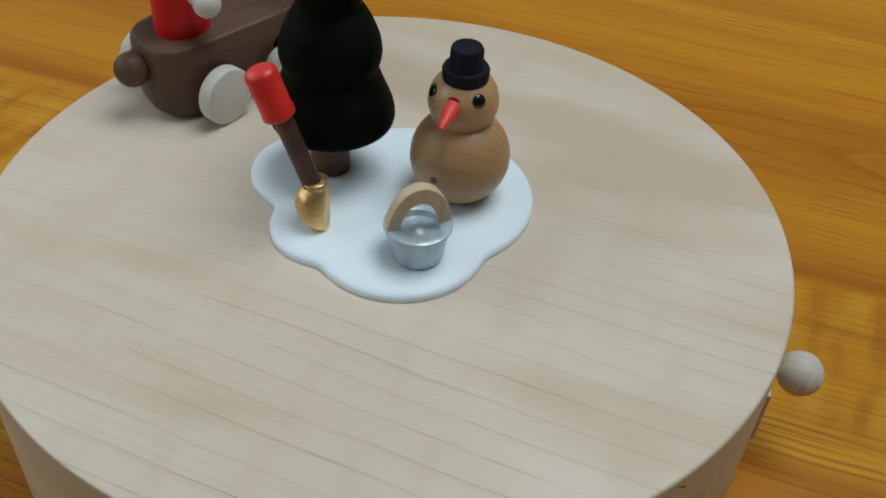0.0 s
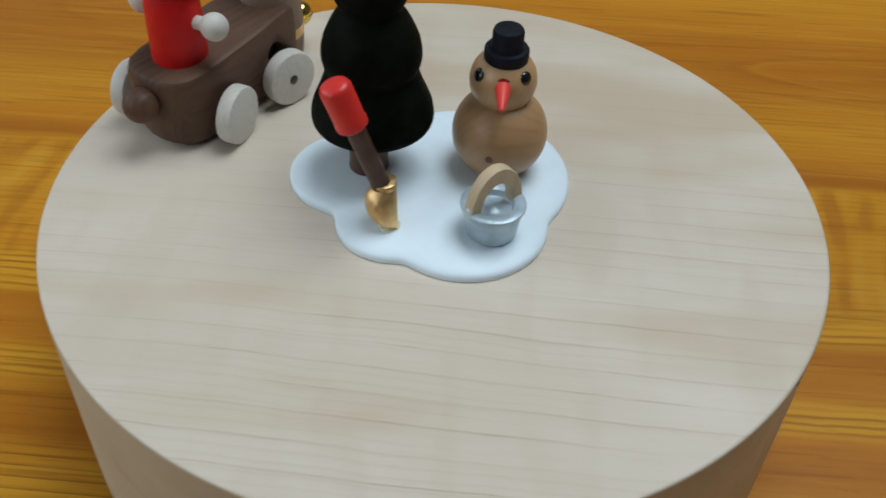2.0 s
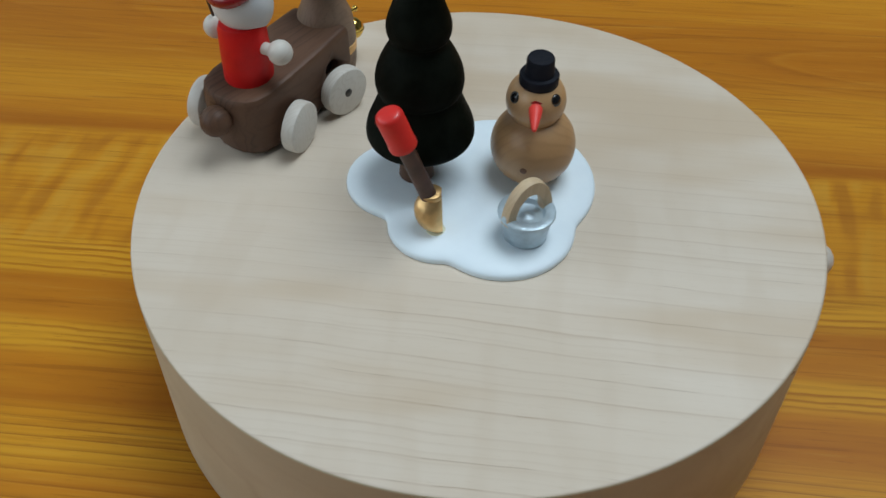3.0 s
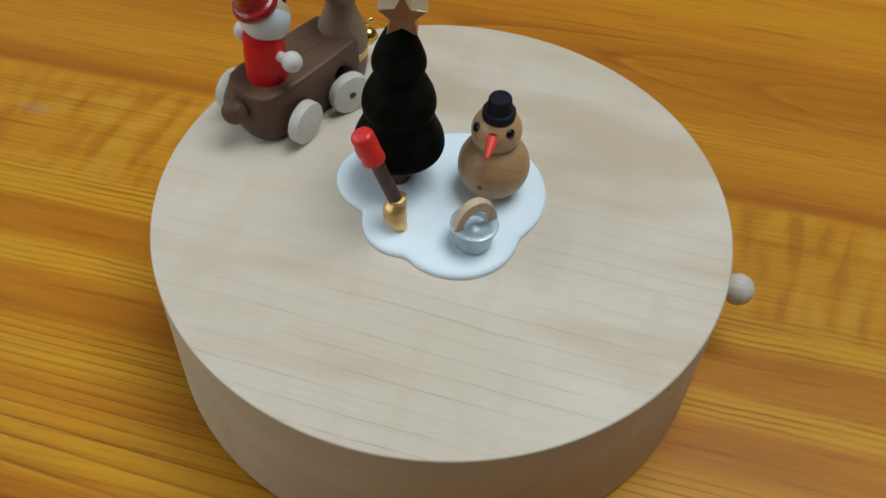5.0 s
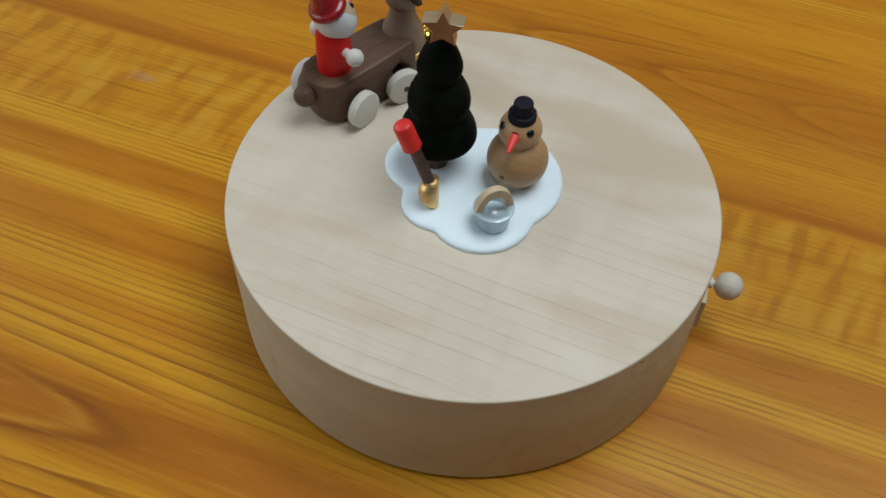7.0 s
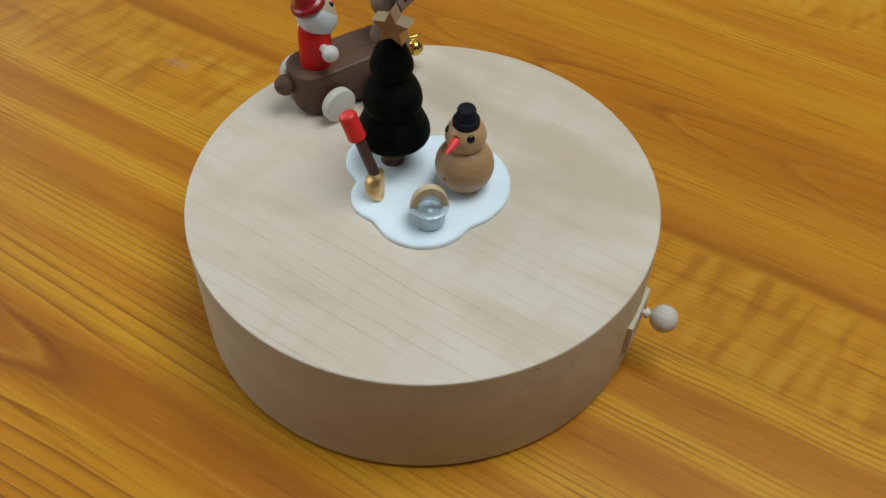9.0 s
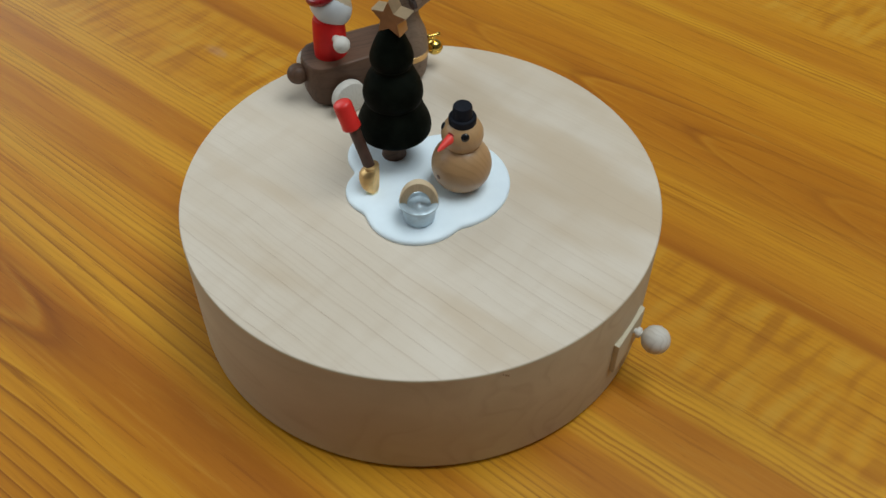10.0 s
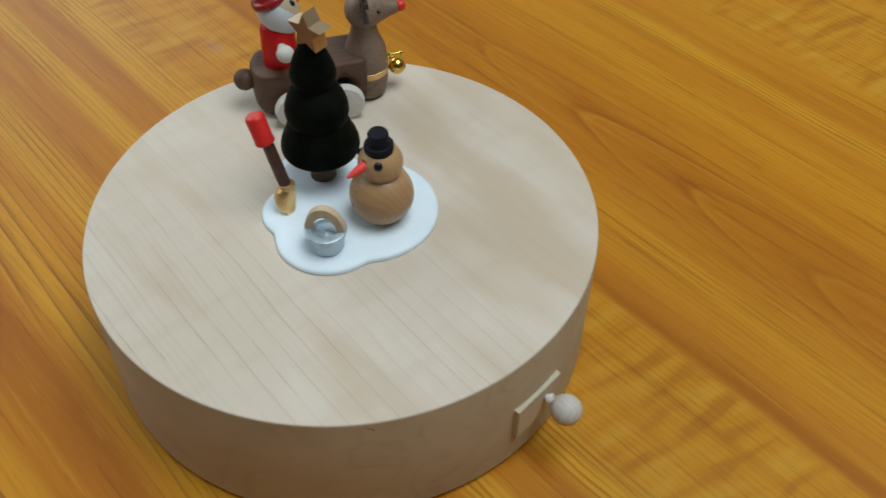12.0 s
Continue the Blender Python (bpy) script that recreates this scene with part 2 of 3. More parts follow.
def laminate():
    """Orange wood-print laminate of the table: straight streaked planks, a rippled plank and two cathedral figures."""
    n = Nodes("table_laminate")
    base = n.coords((0, 0, -GRAIN))
    warp = n.noise(n.scaled(base, (6.0, 14.0, 1.0)), 1.0, 2.0, 0.5)
    u, v, _ = n.split(base)
    bent = n.math("SUBTRACT", warp, 0.5)
    figure = n.math("ADD", v, n.math("MULTIPLY", bent, 0.004))
    v = n.math("ADD", v, n.math("MULTIPLY", bent, 0.008))
    red, orange, yellow = (0.37, 0.116, 0.005), (0.505, 0.188, 0.008), (0.62, 0.294, 0.016)
    tones = {"r": red, "o": orange, "y": yellow, "m": (0.57, 0.242, 0.011), "d": (0.435, 0.150, 0.006)}
    bands = [(-150, "o"), (-118, "m"), (-112, "d"), (-92, "r"), (-86, "o"), (-80, "y"), (-66, "m"), (-58, "o"), (-50, "y"), (-40, "m"), (-34, "d"), (-21, "o"), (-18, "y"), (-11, "y"), (-8, "o"), (6, "d"), (9, "y"), (20, "y"), (23, "m"), (70, "m"), (74, "r"), (84, "o"), (100, "m"), (128, "d"), (148, "d"), (165, "o"), (185, "m"), (204, "o"), (213, "y"), (220, "o"), (250, "m")]
    place = n.math("DIVIDE", n.math("ADD", v, 0.15), 0.42)
    tone = n.ramp(place, [((at + 150) / 420, tones[key]) for at, key in bands], False)
    # groups of narrow lines in the yellow bands
    depth = {"r": 0.0, "o": 0.06, "y": 1.0, "m": 0.4, "d": 0.03}
    lined = n.ramp(place, [((at + 150) / 420, depth[key] * (0.3 if at < -45 else 1.0)) for at, key in bands], False)
    tremble = n.noise(n.scaled(base, (35.0, 90.0, 1.0), (4, 4, 0)), 1.0, 3.0, 0.6)
    narrow = n.math("ADD", n.math("MULTIPLY", figure, 430.0), n.math("ADD", n.math("MULTIPLY", warp, 2.5), n.math("MULTIPLY", tremble, 1.1)))
    narrow = n.ramp(n.math("FRACT", narrow), [(0.0, 0.5), (0.12, 0.0), (0.50, 0.0), (0.78, 0.8), (0.90, 1.0), (1.0, 0.5)])
    uneven = n.ramp(n.noise(n.scaled(base, (16.0, 120.0, 1.0), (8, 1, 0)), 1.0, 2.0), [(0.36, 0.3), (0.60, 1.0)])
    tone = n.mix(n.math("MULTIPLY", n.math("MULTIPLY", narrow, lined), n.math("MULTIPLY", uneven, 0.75)), tone, (0.33, 0.095, 0.004))
    # growth rings: two parabolic figures, straight between them
    # the axis of the upper one leans across the grain
    up = n.math("ADD", n.math("SUBTRACT", figure, 0.1411), n.math("MULTIPLY", u, 0.05))
    upper = n.math("DIVIDE", n.math("SUBTRACT", u, n.math("DIVIDE", n.math("MULTIPLY", up, up), 0.0028)), 0.060)
    down = n.math("ADD", figure, 0.1025)
    lower = n.math("DIVIDE", n.math("SUBTRACT", n.math("MULTIPLY", u, -1.0), n.math("DIVIDE", n.math("MULTIPLY", down, down), 0.0023)), 0.140)
    phase = n.math("ADD", lower, n.math("MULTIPLY", n.math("GREATER_THAN", v, 0.045), n.math("SUBTRACT", upper, lower)))
    phase = n.math("ADD", phase, n.math("ADD", n.math("MULTIPLY", warp, 0.6), n.math("MULTIPLY", tremble, 0.12)))
    # lines thin out beyond the outermost arch of the upper figure
    beyond = n.ramp(n.math("ADD", n.math("MULTIPLY", upper, 0.1), 0.5), [(0.30, 0.22), (0.42, 1.0)])
    saw = n.math("FRACT", phase)
    ring = n.ramp(saw, [(0.0, 0.7), (0.04, 0.0), (0.6, 0.06), (0.85, 0.42), (0.955, 1.0), (1.0, 0.7)])
    glint = n.ramp(saw, [(0.03, 0.0), (0.07, 1.0), (0.16, 0.0)])
    figured = n.ramp(place, [(0.0, 1.0), (105 / 420, 1.0), (118 / 420, 0.0), (222 / 420, 0.0), (228 / 420, 0.75), (330 / 420, 0.7), (350 / 420, 0.2)])
    reach = n.ramp(n.noise(n.scaled(base, (7.0, 30.0, 1.0), (7, 2, 0)), 1.0, 2.0), [(0.35, 0.45), (0.60, 1.0)])
    tipped = n.math("MULTIPLY", n.ramp(n.math("ADD", u, 0.6), [(0.50, 0.0), (0.56, 1.0)]), n.ramp(n.math("ADD", v, 0.2), [(0.075, 0.0), (0.085, 1.0), (0.112, 1.0), (0.122, 0.0)]))
    reach = n.math("MULTIPLY", reach, n.math("SUBTRACT", 1.0, tipped))
    thin = n.math("MAXIMUM", beyond, n.math("LESS_THAN", v, 0.045))
    reach = n.math("MULTIPLY", reach, thin)
    tone = n.mix(n.math("MULTIPLY", n.math("MULTIPLY", ring, figured), n.math("MULTIPLY", reach, 0.80)), tone, (0.21, 0.055, 0.004))
    tone = n.mix(n.math("MULTIPLY", n.math("MULTIPLY", glint, figured), n.math("MULTIPLY", reach, 0.3)), tone, (0.60, 0.33, 0.045))
    # ripple across the grain of one plank
    slant = n.scaled(n.coords((0, 0, -GRAIN - 80)), (36.0, 125.0, 1.0))
    wander = n.noise(n.scaled(base, (20.0, 26.0, 1.0), (3, 8, 0)), 1.0, 2.0)
    folds = n.math("SINE", n.math("ADD", n.math("MULTIPLY", u, 720.0), n.math("ADD", n.math("MULTIPLY", wander, 9.0), n.math("MULTIPLY", v, -60.0))))
    ripple = n.math("ADD", n.noise(slant, 1.0, 1.6, 0.5, 0.3), n.math("MULTIPLY", folds, 0.05))
    rippled = n.ramp(place, [(166 / 420, 0.0), (174 / 420, 1.0), (218 / 420, 1.0), (223 / 420, 0.0), (392 / 420, 0.0), (402 / 420, 1.0)])
    patchy = n.ramp(n.noise(n.scaled(base, (22.0, 30.0, 1.0), (1, 5, 0)), 1.0, 1.0), [(0.30, 0.25), (0.52, 1.0)])
    rippled = n.math("MULTIPLY", rippled, patchy)
    tone = n.mix(n.math("MULTIPLY", n.ramp(ripple, [(0.30, 1.0), (0.52, 0.0)]), n.math("MULTIPLY", rippled, 0.44)), tone, (0.30, 0.090, 0.008))
    tone = n.mix(n.math("MULTIPLY", n.ramp(ripple, [(0.48, 0.0), (0.68, 1.0)]), n.math("MULTIPLY", rippled, 0.46)), tone, (0.61, 0.33, 0.038))
    # fine streaks and pores along the grain
    streak = n.noise(n.scaled(base, (26.0, 480.0, 1.0)), 1.0, 3.0, 0.66)
    pores = n.noise(n.scaled(base, (110.0, 1500.0, 1.0)), 1.0, 2.0, 0.6)
    tone = n.mix(n.math("MULTIPLY", n.ramp(streak, [(0.34, 1.0), (0.48, 0.0)]), 0.16), tone, (0.25, 0.070, 0.005))
    tone = n.mix(n.math("MULTIPLY", n.ramp(streak, [(0.54, 0.0), (0.72, 1.0)]), 0.20), tone, (0.62, 0.34, 0.048))
    tone = n.mix(n.math("MULTIPLY", n.ramp(pores, [(0.62, 0.0), (0.74, 1.0)]), 0.3), tone, (0.21, 0.055, 0.004))
    plain = n.noise(n.scaled(base, (9.0, 190.0, 1.0), (2, 7, 0)), 1.0, 2.0, 0.55)
    tone = n.mix(n.math("MULTIPLY", n.ramp(plain, [(0.34, 1.0), (0.47, 0.0)]), 0.20), tone, (0.30, 0.082, 0.004))
    tone = n.mix(n.math("MULTIPLY", n.ramp(plain, [(0.54, 0.0), (0.70, 1.0)]), 0.20), tone, (0.66, 0.325, 0.020))
    vein = n.noise(n.scaled(base, (14.0, 620.0, 1.0), (5, 2, 0)), 1.0, 2.5, 0.6)
    tone = n.mix(n.math("MULTIPLY", n.ramp(vein, [(0.62, 0.0), (0.67, 1.0)]), 0.36), tone, (0.20, 0.052, 0.003))
    # an old violet smear
    spot = n.scaled(base, (70.0, 170.0, 1.0), (11.7, -8.35, 0))
    blot = n.add("ShaderNodeTexGradient")
    blot.gradient_type = "SPHERICAL"
    n.put(blot.inputs[0], spot)
    smear = n.math("MULTIPLY", n.ramp(blot.outputs[1], [(0.0, 0.0), (0.5, 1.0)]), n.noise(base, 300.0, 2.0))
    tone = n.mix(n.math("MULTIPLY", smear, 1.3), tone, (0.36, 0.22, 0.20))
    n.bump(streak, 0.05, 0.0002)
    return n.finish(tone, n.ramp(warp, [(0.3, 0.36), (0.7, 0.46)]), specular=0.25)


TABLE = laminate()

# ---- mesh helpers ----


def mesh_of(bm, name, materials, smooth=True, sharp=40.0):
    bmesh.ops.recalc_face_normals(bm, faces=bm.faces)
    for face in bm.faces:
        face.smooth = smooth
    for edge in bm.edges:
        if len(edge.link_faces) == 2 and edge.calc_face_angle(0) > radians(sharp):
            edge.smooth = False
    data = bpy.data.meshes.new(name)
    bm.to_mesh(data)
    bm.free()
    for material in materials:
        data.materials.append(material)
    return data


def part(name, bm, material, parent=None, label="", sharp=40.0):
    """One mesh object, under a thing or a part where a parent is given."""
    materials = material if isinstance(material, (list, tuple)) else [material]
    ob = new(name, mesh_of(bm, name, materials, True, sharp))
    if parent:
        ob.parent = parent
    return tagged(ob, label)


def empty(name, m, label, category, group="", kind=""):
    ob = new(name)
    ob.empty_display_size = 0.01
    ob.matrix_world = m
    return tagged(ob, label, category, group, kind)


def lathe(bm, profile, m=None, segments=48, index=0):
    """A turned solid: (radius, height) pairs from bottom to top, about z."""
    m = m or Matrix()
    rings = []
    for r, z in profile:
        if r < 1e-7:
            rings.append([bm.verts.new(m @ Vector((0, 0, z)))])
        else:
            rings.append([bm.verts.new(m @ Vector((r * math.cos(a), r * math.sin(a), z))) for a in (2 * math.pi * k / segments for k in range(segments))])
    made = []
    for low, high in zip(rings, rings[1:]):
        for k in range(segments):
            j = (k + 1) % segments
            if len(low) == 1 and len(high) == 1:
                continue
            if len(low) == 1:
                made.append(bm.faces.new((low[0], high[j], high[k])))
            elif len(high) == 1:
                made.append(bm.faces.new((low[k], low[j], high[0])))
            else:
                made.append(bm.faces.new((low[k], low[j], high[j], high[k])))
    if len(rings[0]) > 1:
        made.append(bm.faces.new(rings[0][::-1]))
    if len(rings[-1]) > 1:
        made.append(bm.faces.new(rings[-1]))
    for face in made:
        face.material_index = index
    return made


def smooth_profile(points, steps=5):
    """A Catmull-Rom curve through (radius, height) pairs."""
    pts = [Vector(p) for p in points]
    pts = [pts[0] * 2 - pts[1], *pts, pts[-1] * 2 - pts[-2]]
    out = []
    for a, b, c, d in zip(pts, pts[1:], pts[2:], pts[3:]):
        for k in range(steps):
            s = k / steps
            q = 0.5 * (2 * b + (c - a) * s + (2 * a - 5 * b + 4 * c - d) * s * s + (3 * b - a - 3 * c + d) * s ** 3)
            out.append((max(q.x, 0.0), q.y))
    out.append((max(pts[-2].x, 0.0), pts[-2].y))
    return out


def mm(pairs):
    return [(a * MM, b * MM) for a, b in pairs]


def ball(bm, centre, r, m=None, segments=32, rings=20, index=0, squash=1.0):
    profile = [(r * math.sin(math.pi * k / rings), -r * squash * math.cos(math.pi * k / rings)) for k in range(rings + 1)]
    profile[0], profile[-1] = (0.0, -r * squash), (0.0, r * squash)
    return lathe(bm, profile, (m or Matrix()) @ Matrix.Translation(centre), segments, index)


def prism(bm, outline, low, high, m=None, index=0, side_index=None, bevel=0.0):
    """A flat outline in xy, raised from low to high, with a small bevel on both rims."""
    m = m or Matrix()
    centre = sum((Vector((*p, 0)) for p in outline), Vector()) / len(outline)

    def ring(z, inset):
        out = []
        count = len(outline)
        for k, p in enumerate(outline):
            a, b = Vector(outline[k - 1]), Vector(outline[(k + 1) % count])
            tangent = (b - a).normalized()
            normal = Vector((tangent.y, -tangent.x))
            out.append(bm.verts.new(m @ Vector((p[0] - normal.x * inset, p[1] - normal.y * inset, z))))
        return out

    levels = [(low, bevel), (low + bevel, 0), (high - bevel, 0), (high, bevel)] if bevel else [(low, 0), (high, 0)]
    rings = [ring(z, i) for z, i in levels]
    count = len(outline)
    for a, b in zip(rings, rings[1:]):
        for k in range(count):
            j = (k + 1) % count
            bm.faces.new((a[k], a[j], b[j], b[k])).material_index = index if side_index is None else side_index
    for cap in (rings[0][::-1], rings[-1]):
        bm.faces.new(cap).material_index = index


def box(bm, low, high, bevel=0.0, m=None, index=0):
    (x0, y0, z0), (x1, y1, z1) = low, high
    prism(bm, [(x0, y0), (x1, y0), (x1, y1), (x0, y1)], z0, z1, m, index, bevel=bevel)


def rod(bm, a, b, r, segments=16, index=0, r2=None):
    a, b = Vector(a), Vector(b)
    m = Matrix.Translation(a) @ (b - a).to_track_quat("Z", "Y").to_matrix().to_4x4()
    lathe(bm, [(r, 0), (r if r2 is None else r2, (b - a).length)], m, segments, index)


def carve(ob, cutters):
    """Cuts the solids of the bmeshes out of a mesh object for good."""
    for cutter in cutters:
        tool = new("cutter", mesh_of(cutter, "cutter", []))
        tool.matrix_world = ob.matrix_world
        change = ob.modifiers.new("carve", "BOOLEAN")
        change.operation, change.solver, change.object = "DIFFERENCE", "EXACT", tool
        bpy.context.view_layer.update()
        made = bpy.data.meshes.new_from_object(ob.evaluated_get(bpy.context.evaluated_depsgraph_get()))
        ob.modifiers.remove(change)
        ob.data = made
        bpy.data.objects.remove(tool)


# ---- room ----
FLOOR = -0.74


def structure(name, low, high, material, label):
    bm = bmesh.new()
    box(bm, low, high)
    return tagged(part(name, bm, material), label, name.split("_")[0], kind="structure")


structure("floor", (-2.0, -1.9, FLOOR - 0.1), (2.0, 2.3, FLOOR), FLOOR_TILE, "plain grey-brown vinyl floor under the table")
structure("ceiling", (-2.1, -2.0, 1.76), (2.1, 2.4, 1.86), WALL_PAINT, "plain pale grey painted ceiling over the table")
structure("wall_north", (-2.1, 2.3, FLOOR), (2.1, 2.4, 1.76), WALL_PAINT, "plain pale grey painted wall")
# south and east walls are unseen and kept dark to lower the fill light
structure("wall_south", (-2.1, -2.0, FLOOR), (2.1, -1.9, 1.76), LIGHT_CUT_WALL, "unseen wall, dark grey to cut bounced light")
structure("wall_east", (2.0, -1.9, FLOOR), (2.1, 2.3, 1.76), LIGHT_CUT_WALL, "unseen wall, dark grey to cut bounced light")
structure("wall_west", (-2.1, -1.9, FLOOR), (-2.0, 2.3, 1.76), WALL_PAINT, "plain pale grey painted wall")


def table():
    thing = empty("table", pose(0, 0, FLOOR), "long table with orange wood-grain laminate top", "table")
    bm = bmesh.new()
    box(bm, (-0.8, -0.28, -FLOOR - 0.03), (0.8, 0.62, -FLOOR), 0.002)
    part("tabletop", bm, TABLE, thing, "orange-brown wood-print laminate")
    for x in (-0.74, 0.74):
        for y in (-0.22, 0.56):
            bm = bmesh.new()
            box(bm, (x - 0.02, y - 0.02, 0), (x + 0.02, y + 0.02, -FLOOR - 0.03), 0.002)
            part("leg", bm, LEG_STEEL, thing)


table()

# ---- music box ----
H = 0.0484


def music_box():
    thing = empty("music_box", pose(0, 0, 0), "round pale maple music box with hand crank, on the table", "music box")
    bm = bmesh.new()
    side = [(78.6, 1.2), (79.4, 1.4), (79.9, 1.9), (80, 2.6), (80.1, 47.6), (80.05, 47.95), (79.9, 48.2), (79.65, 48.34), (79.3, 48.4)]
    lathe(bm, mm(side), segments=192)
    # below the rim the wood takes the darker tone that carries shade
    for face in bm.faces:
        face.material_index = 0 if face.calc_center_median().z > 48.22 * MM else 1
    part("body", bm, [MAPLE, MAPLE_SIDE_SHADED], thing, sharp=60)
    bm = bmesh.new()
    lathe(bm, mm([(77, 0), (77, 1.3)]), segments=96)
    part("base_inset", bm, BASE_DARK, thing, "near-black inset disc under the base")
    bm = bmesh.new()
    for step in range(4):
        a = radians(-48.6 + step * 0.4)
        spot = Vector((math.cos(a), math.sin(a), 0)) * 79.98 * MM
        rod(bm, spot + Vector((0, 0, (46.6 - step * 0.35) * MM)), spot + Vector((0, 0, (46.2 - step * 0.42) * MM)), 0.2 * MM, 8)
    part("chip", bm, KNOT, thing, "small brown chip under the rim")
    turn = pose(0, 0, 0, 0, 0, -9.2)
    bm = bmesh.new()
    outline = [(-9.8, 0), (9.8, 0), (9.8, 13.5), (-9.8, 13.5)]
    prism(bm, mm(outline), 78.6 * MM, 81.2 * MM, turn @ pose(0, 0, 14 * MM, 90, 0, 90), bevel=0.4 * MM)
    part("crank_plate", bm, MAPLE_SIDE_SHADED, thing, "thin maple plate round the crank")
    bm = bmesh.new()
    axis = pose(0, 0, 22.1 * MM, 0, 90, -6.8)
    lathe(bm, mm([(1.0, 81), (1.0, 82), (1.7, 82.1), (1.9, 82.8), (1.7, 83.4), (1.1, 83.6), (1.0, 86)]), axis, 24)
    crank = part("crank", bm, PALE_WOOD, thing, "pale turned shaft")
    bm = bmesh.new()
    ball(bm, (0, 0, 88.6 * MM), 4.8 * MM, axis)
    part("knob", bm, KNOB_WOOD, crank, "pale wooden ball knob")


music_box()


SNOW_HEIGHT = 3.2


def snow_patch():
    """A poured cloud of thick gloss paint: rounded lobes, a low edge and a softly domed top."""
    circles = [(3.4, -11.4, 16.7), (-10.4, -8.6, 12.1), (-16.7, 7.9, 13.5), (6.1, 3.7, 22.7), (1.2, 14.7, 11.4)]
    count = 240
    radii = []
    for k in range(count):
        a = 2 * math.pi * k / count
        c, s = math.cos(a), math.sin(a)
        best = 0
        for x, y, r in circles:
            along = x * c + y * s
            inside = r * r - (x * x + y * y - along * along)
            if inside > 0:
                best = max(best, along + math.sqrt(inside))
        radii.append(best)
    for _ in range(8):
        radii = [(radii[k - 1] + 2 * radii[k] + radii[(k + 1) % count]) / 4 for k in range(count)]
    bm = bmesh.new()
    rings = []
    for inset, z in ((0.12, 0.0), (0.0, 0.25), (0.0, 0.8), (0.08, 1.15), (0.28, 1.45), (0.65, 1.72), (1.4, 2.05), (2.6, 2.42), (4.2, 2.76), (6.2, 3.02), (8.0, 3.15), (9.5, SNOW_HEIGHT)):
        ring = []
        for k in range(count):
            a, r = 2 * math.pi * k / count, radii[k] - inset
            swell = 1 + 0.012 * noise.noise(Vector((r * math.cos(a), r * math.sin(a), 3.0)) * 0.22)
            ring.append(bm.verts.new((r * MM * math.cos(a), r * MM * math.sin(a), z * MM * (swell if z > 1 else 1))))
        rings.append(ring)
    for low, high in zip(rings, rings[1:]):
        for k in range(count):
            bm.faces.new((low[k], low[(k + 1) % count], high[(k + 1) % count], high[k]))
    bm.faces.new(rings[0][::-1])
    bm.faces.new(rings[-1])
    ob = part("snow_patch", bm, SNOW_WHITE, sharp=60)
    ob.matrix_world = pose(0, 0, H)
    return tagged(ob, "glossy white cloud-shaped snow base poured on the box", "snow patch")


snow_patch()
TOP = H + SNOW_HEIGHT * MM


def star_outline(outer, inner, points, start=90.0):
    out = []
    for k in range(2 * points):
        r, a = (outer, inner)[k % 2], radians(start + 180.0 * k / points)
        out.append((r * math.cos(a), r * math.sin(a)))
    return out


def christmas_tree():
    thing = empty("christmas_tree", pose(-12.5 * MM, 6.3 * MM, TOP), "dark green-black turned wooden tree with copper star, on the snow base", "christmas tree")
    bm = bmesh.new()
    lathe(bm, mm([(4.1, 0), (4.2, 0.3), (4.0, 1.5), (3.9, 14.2)]), pose(-0.9 * MM, 0.8 * MM, 0), segments=40)
    part("trunk", bm, WALNUT, thing, "short brown wooden trunk")
    bm = bmesh.new()
    lower = smooth_profile([(11.3, 13.9), (12.0, 14.5), (12.3, 16.0), (11.8, 18.6), (10.3, 22.2), (8.9, 26.0)])
    middle = smooth_profile([(8.9, 26.3), (9.5, 27.6), (9.75, 29.8), (9.2, 32.8), (7.6, 36.4), (5.9, 39.0)])
    upper = smooth_profile([(6.0, 39.8), (6.7, 41.0), (6.95, 42.8), (6.5, 45.0), (5.0, 49.0), (3.2, 52.4), (1.9, 54.2)])
    lathe(bm, mm([(2.0, 14.4), (10.5, 13.8), *lower, *middle, *upper, (0.0, 54.6)]), pose(0, 0, -1.8 * MM), 64)
    part("crown", bm, TREE_PAINT, thing, "matt green-black three-tier crown", sharp=50)
    bm = bmesh.new()
    prism(bm, mm(star_outline(6.3, 3.1, 5)), -2.6 * MM, 2.6 * MM, pose(0.9 * MM, 0, 55.8 * MM, 90, 0, -3), 0, 1, 0.15 * MM)
    part("star", bm, [STAR_FACE, STAR_EDGE], thing, "thick copper-brown star with pale gold edges", sharp=20)


christmas_tree()


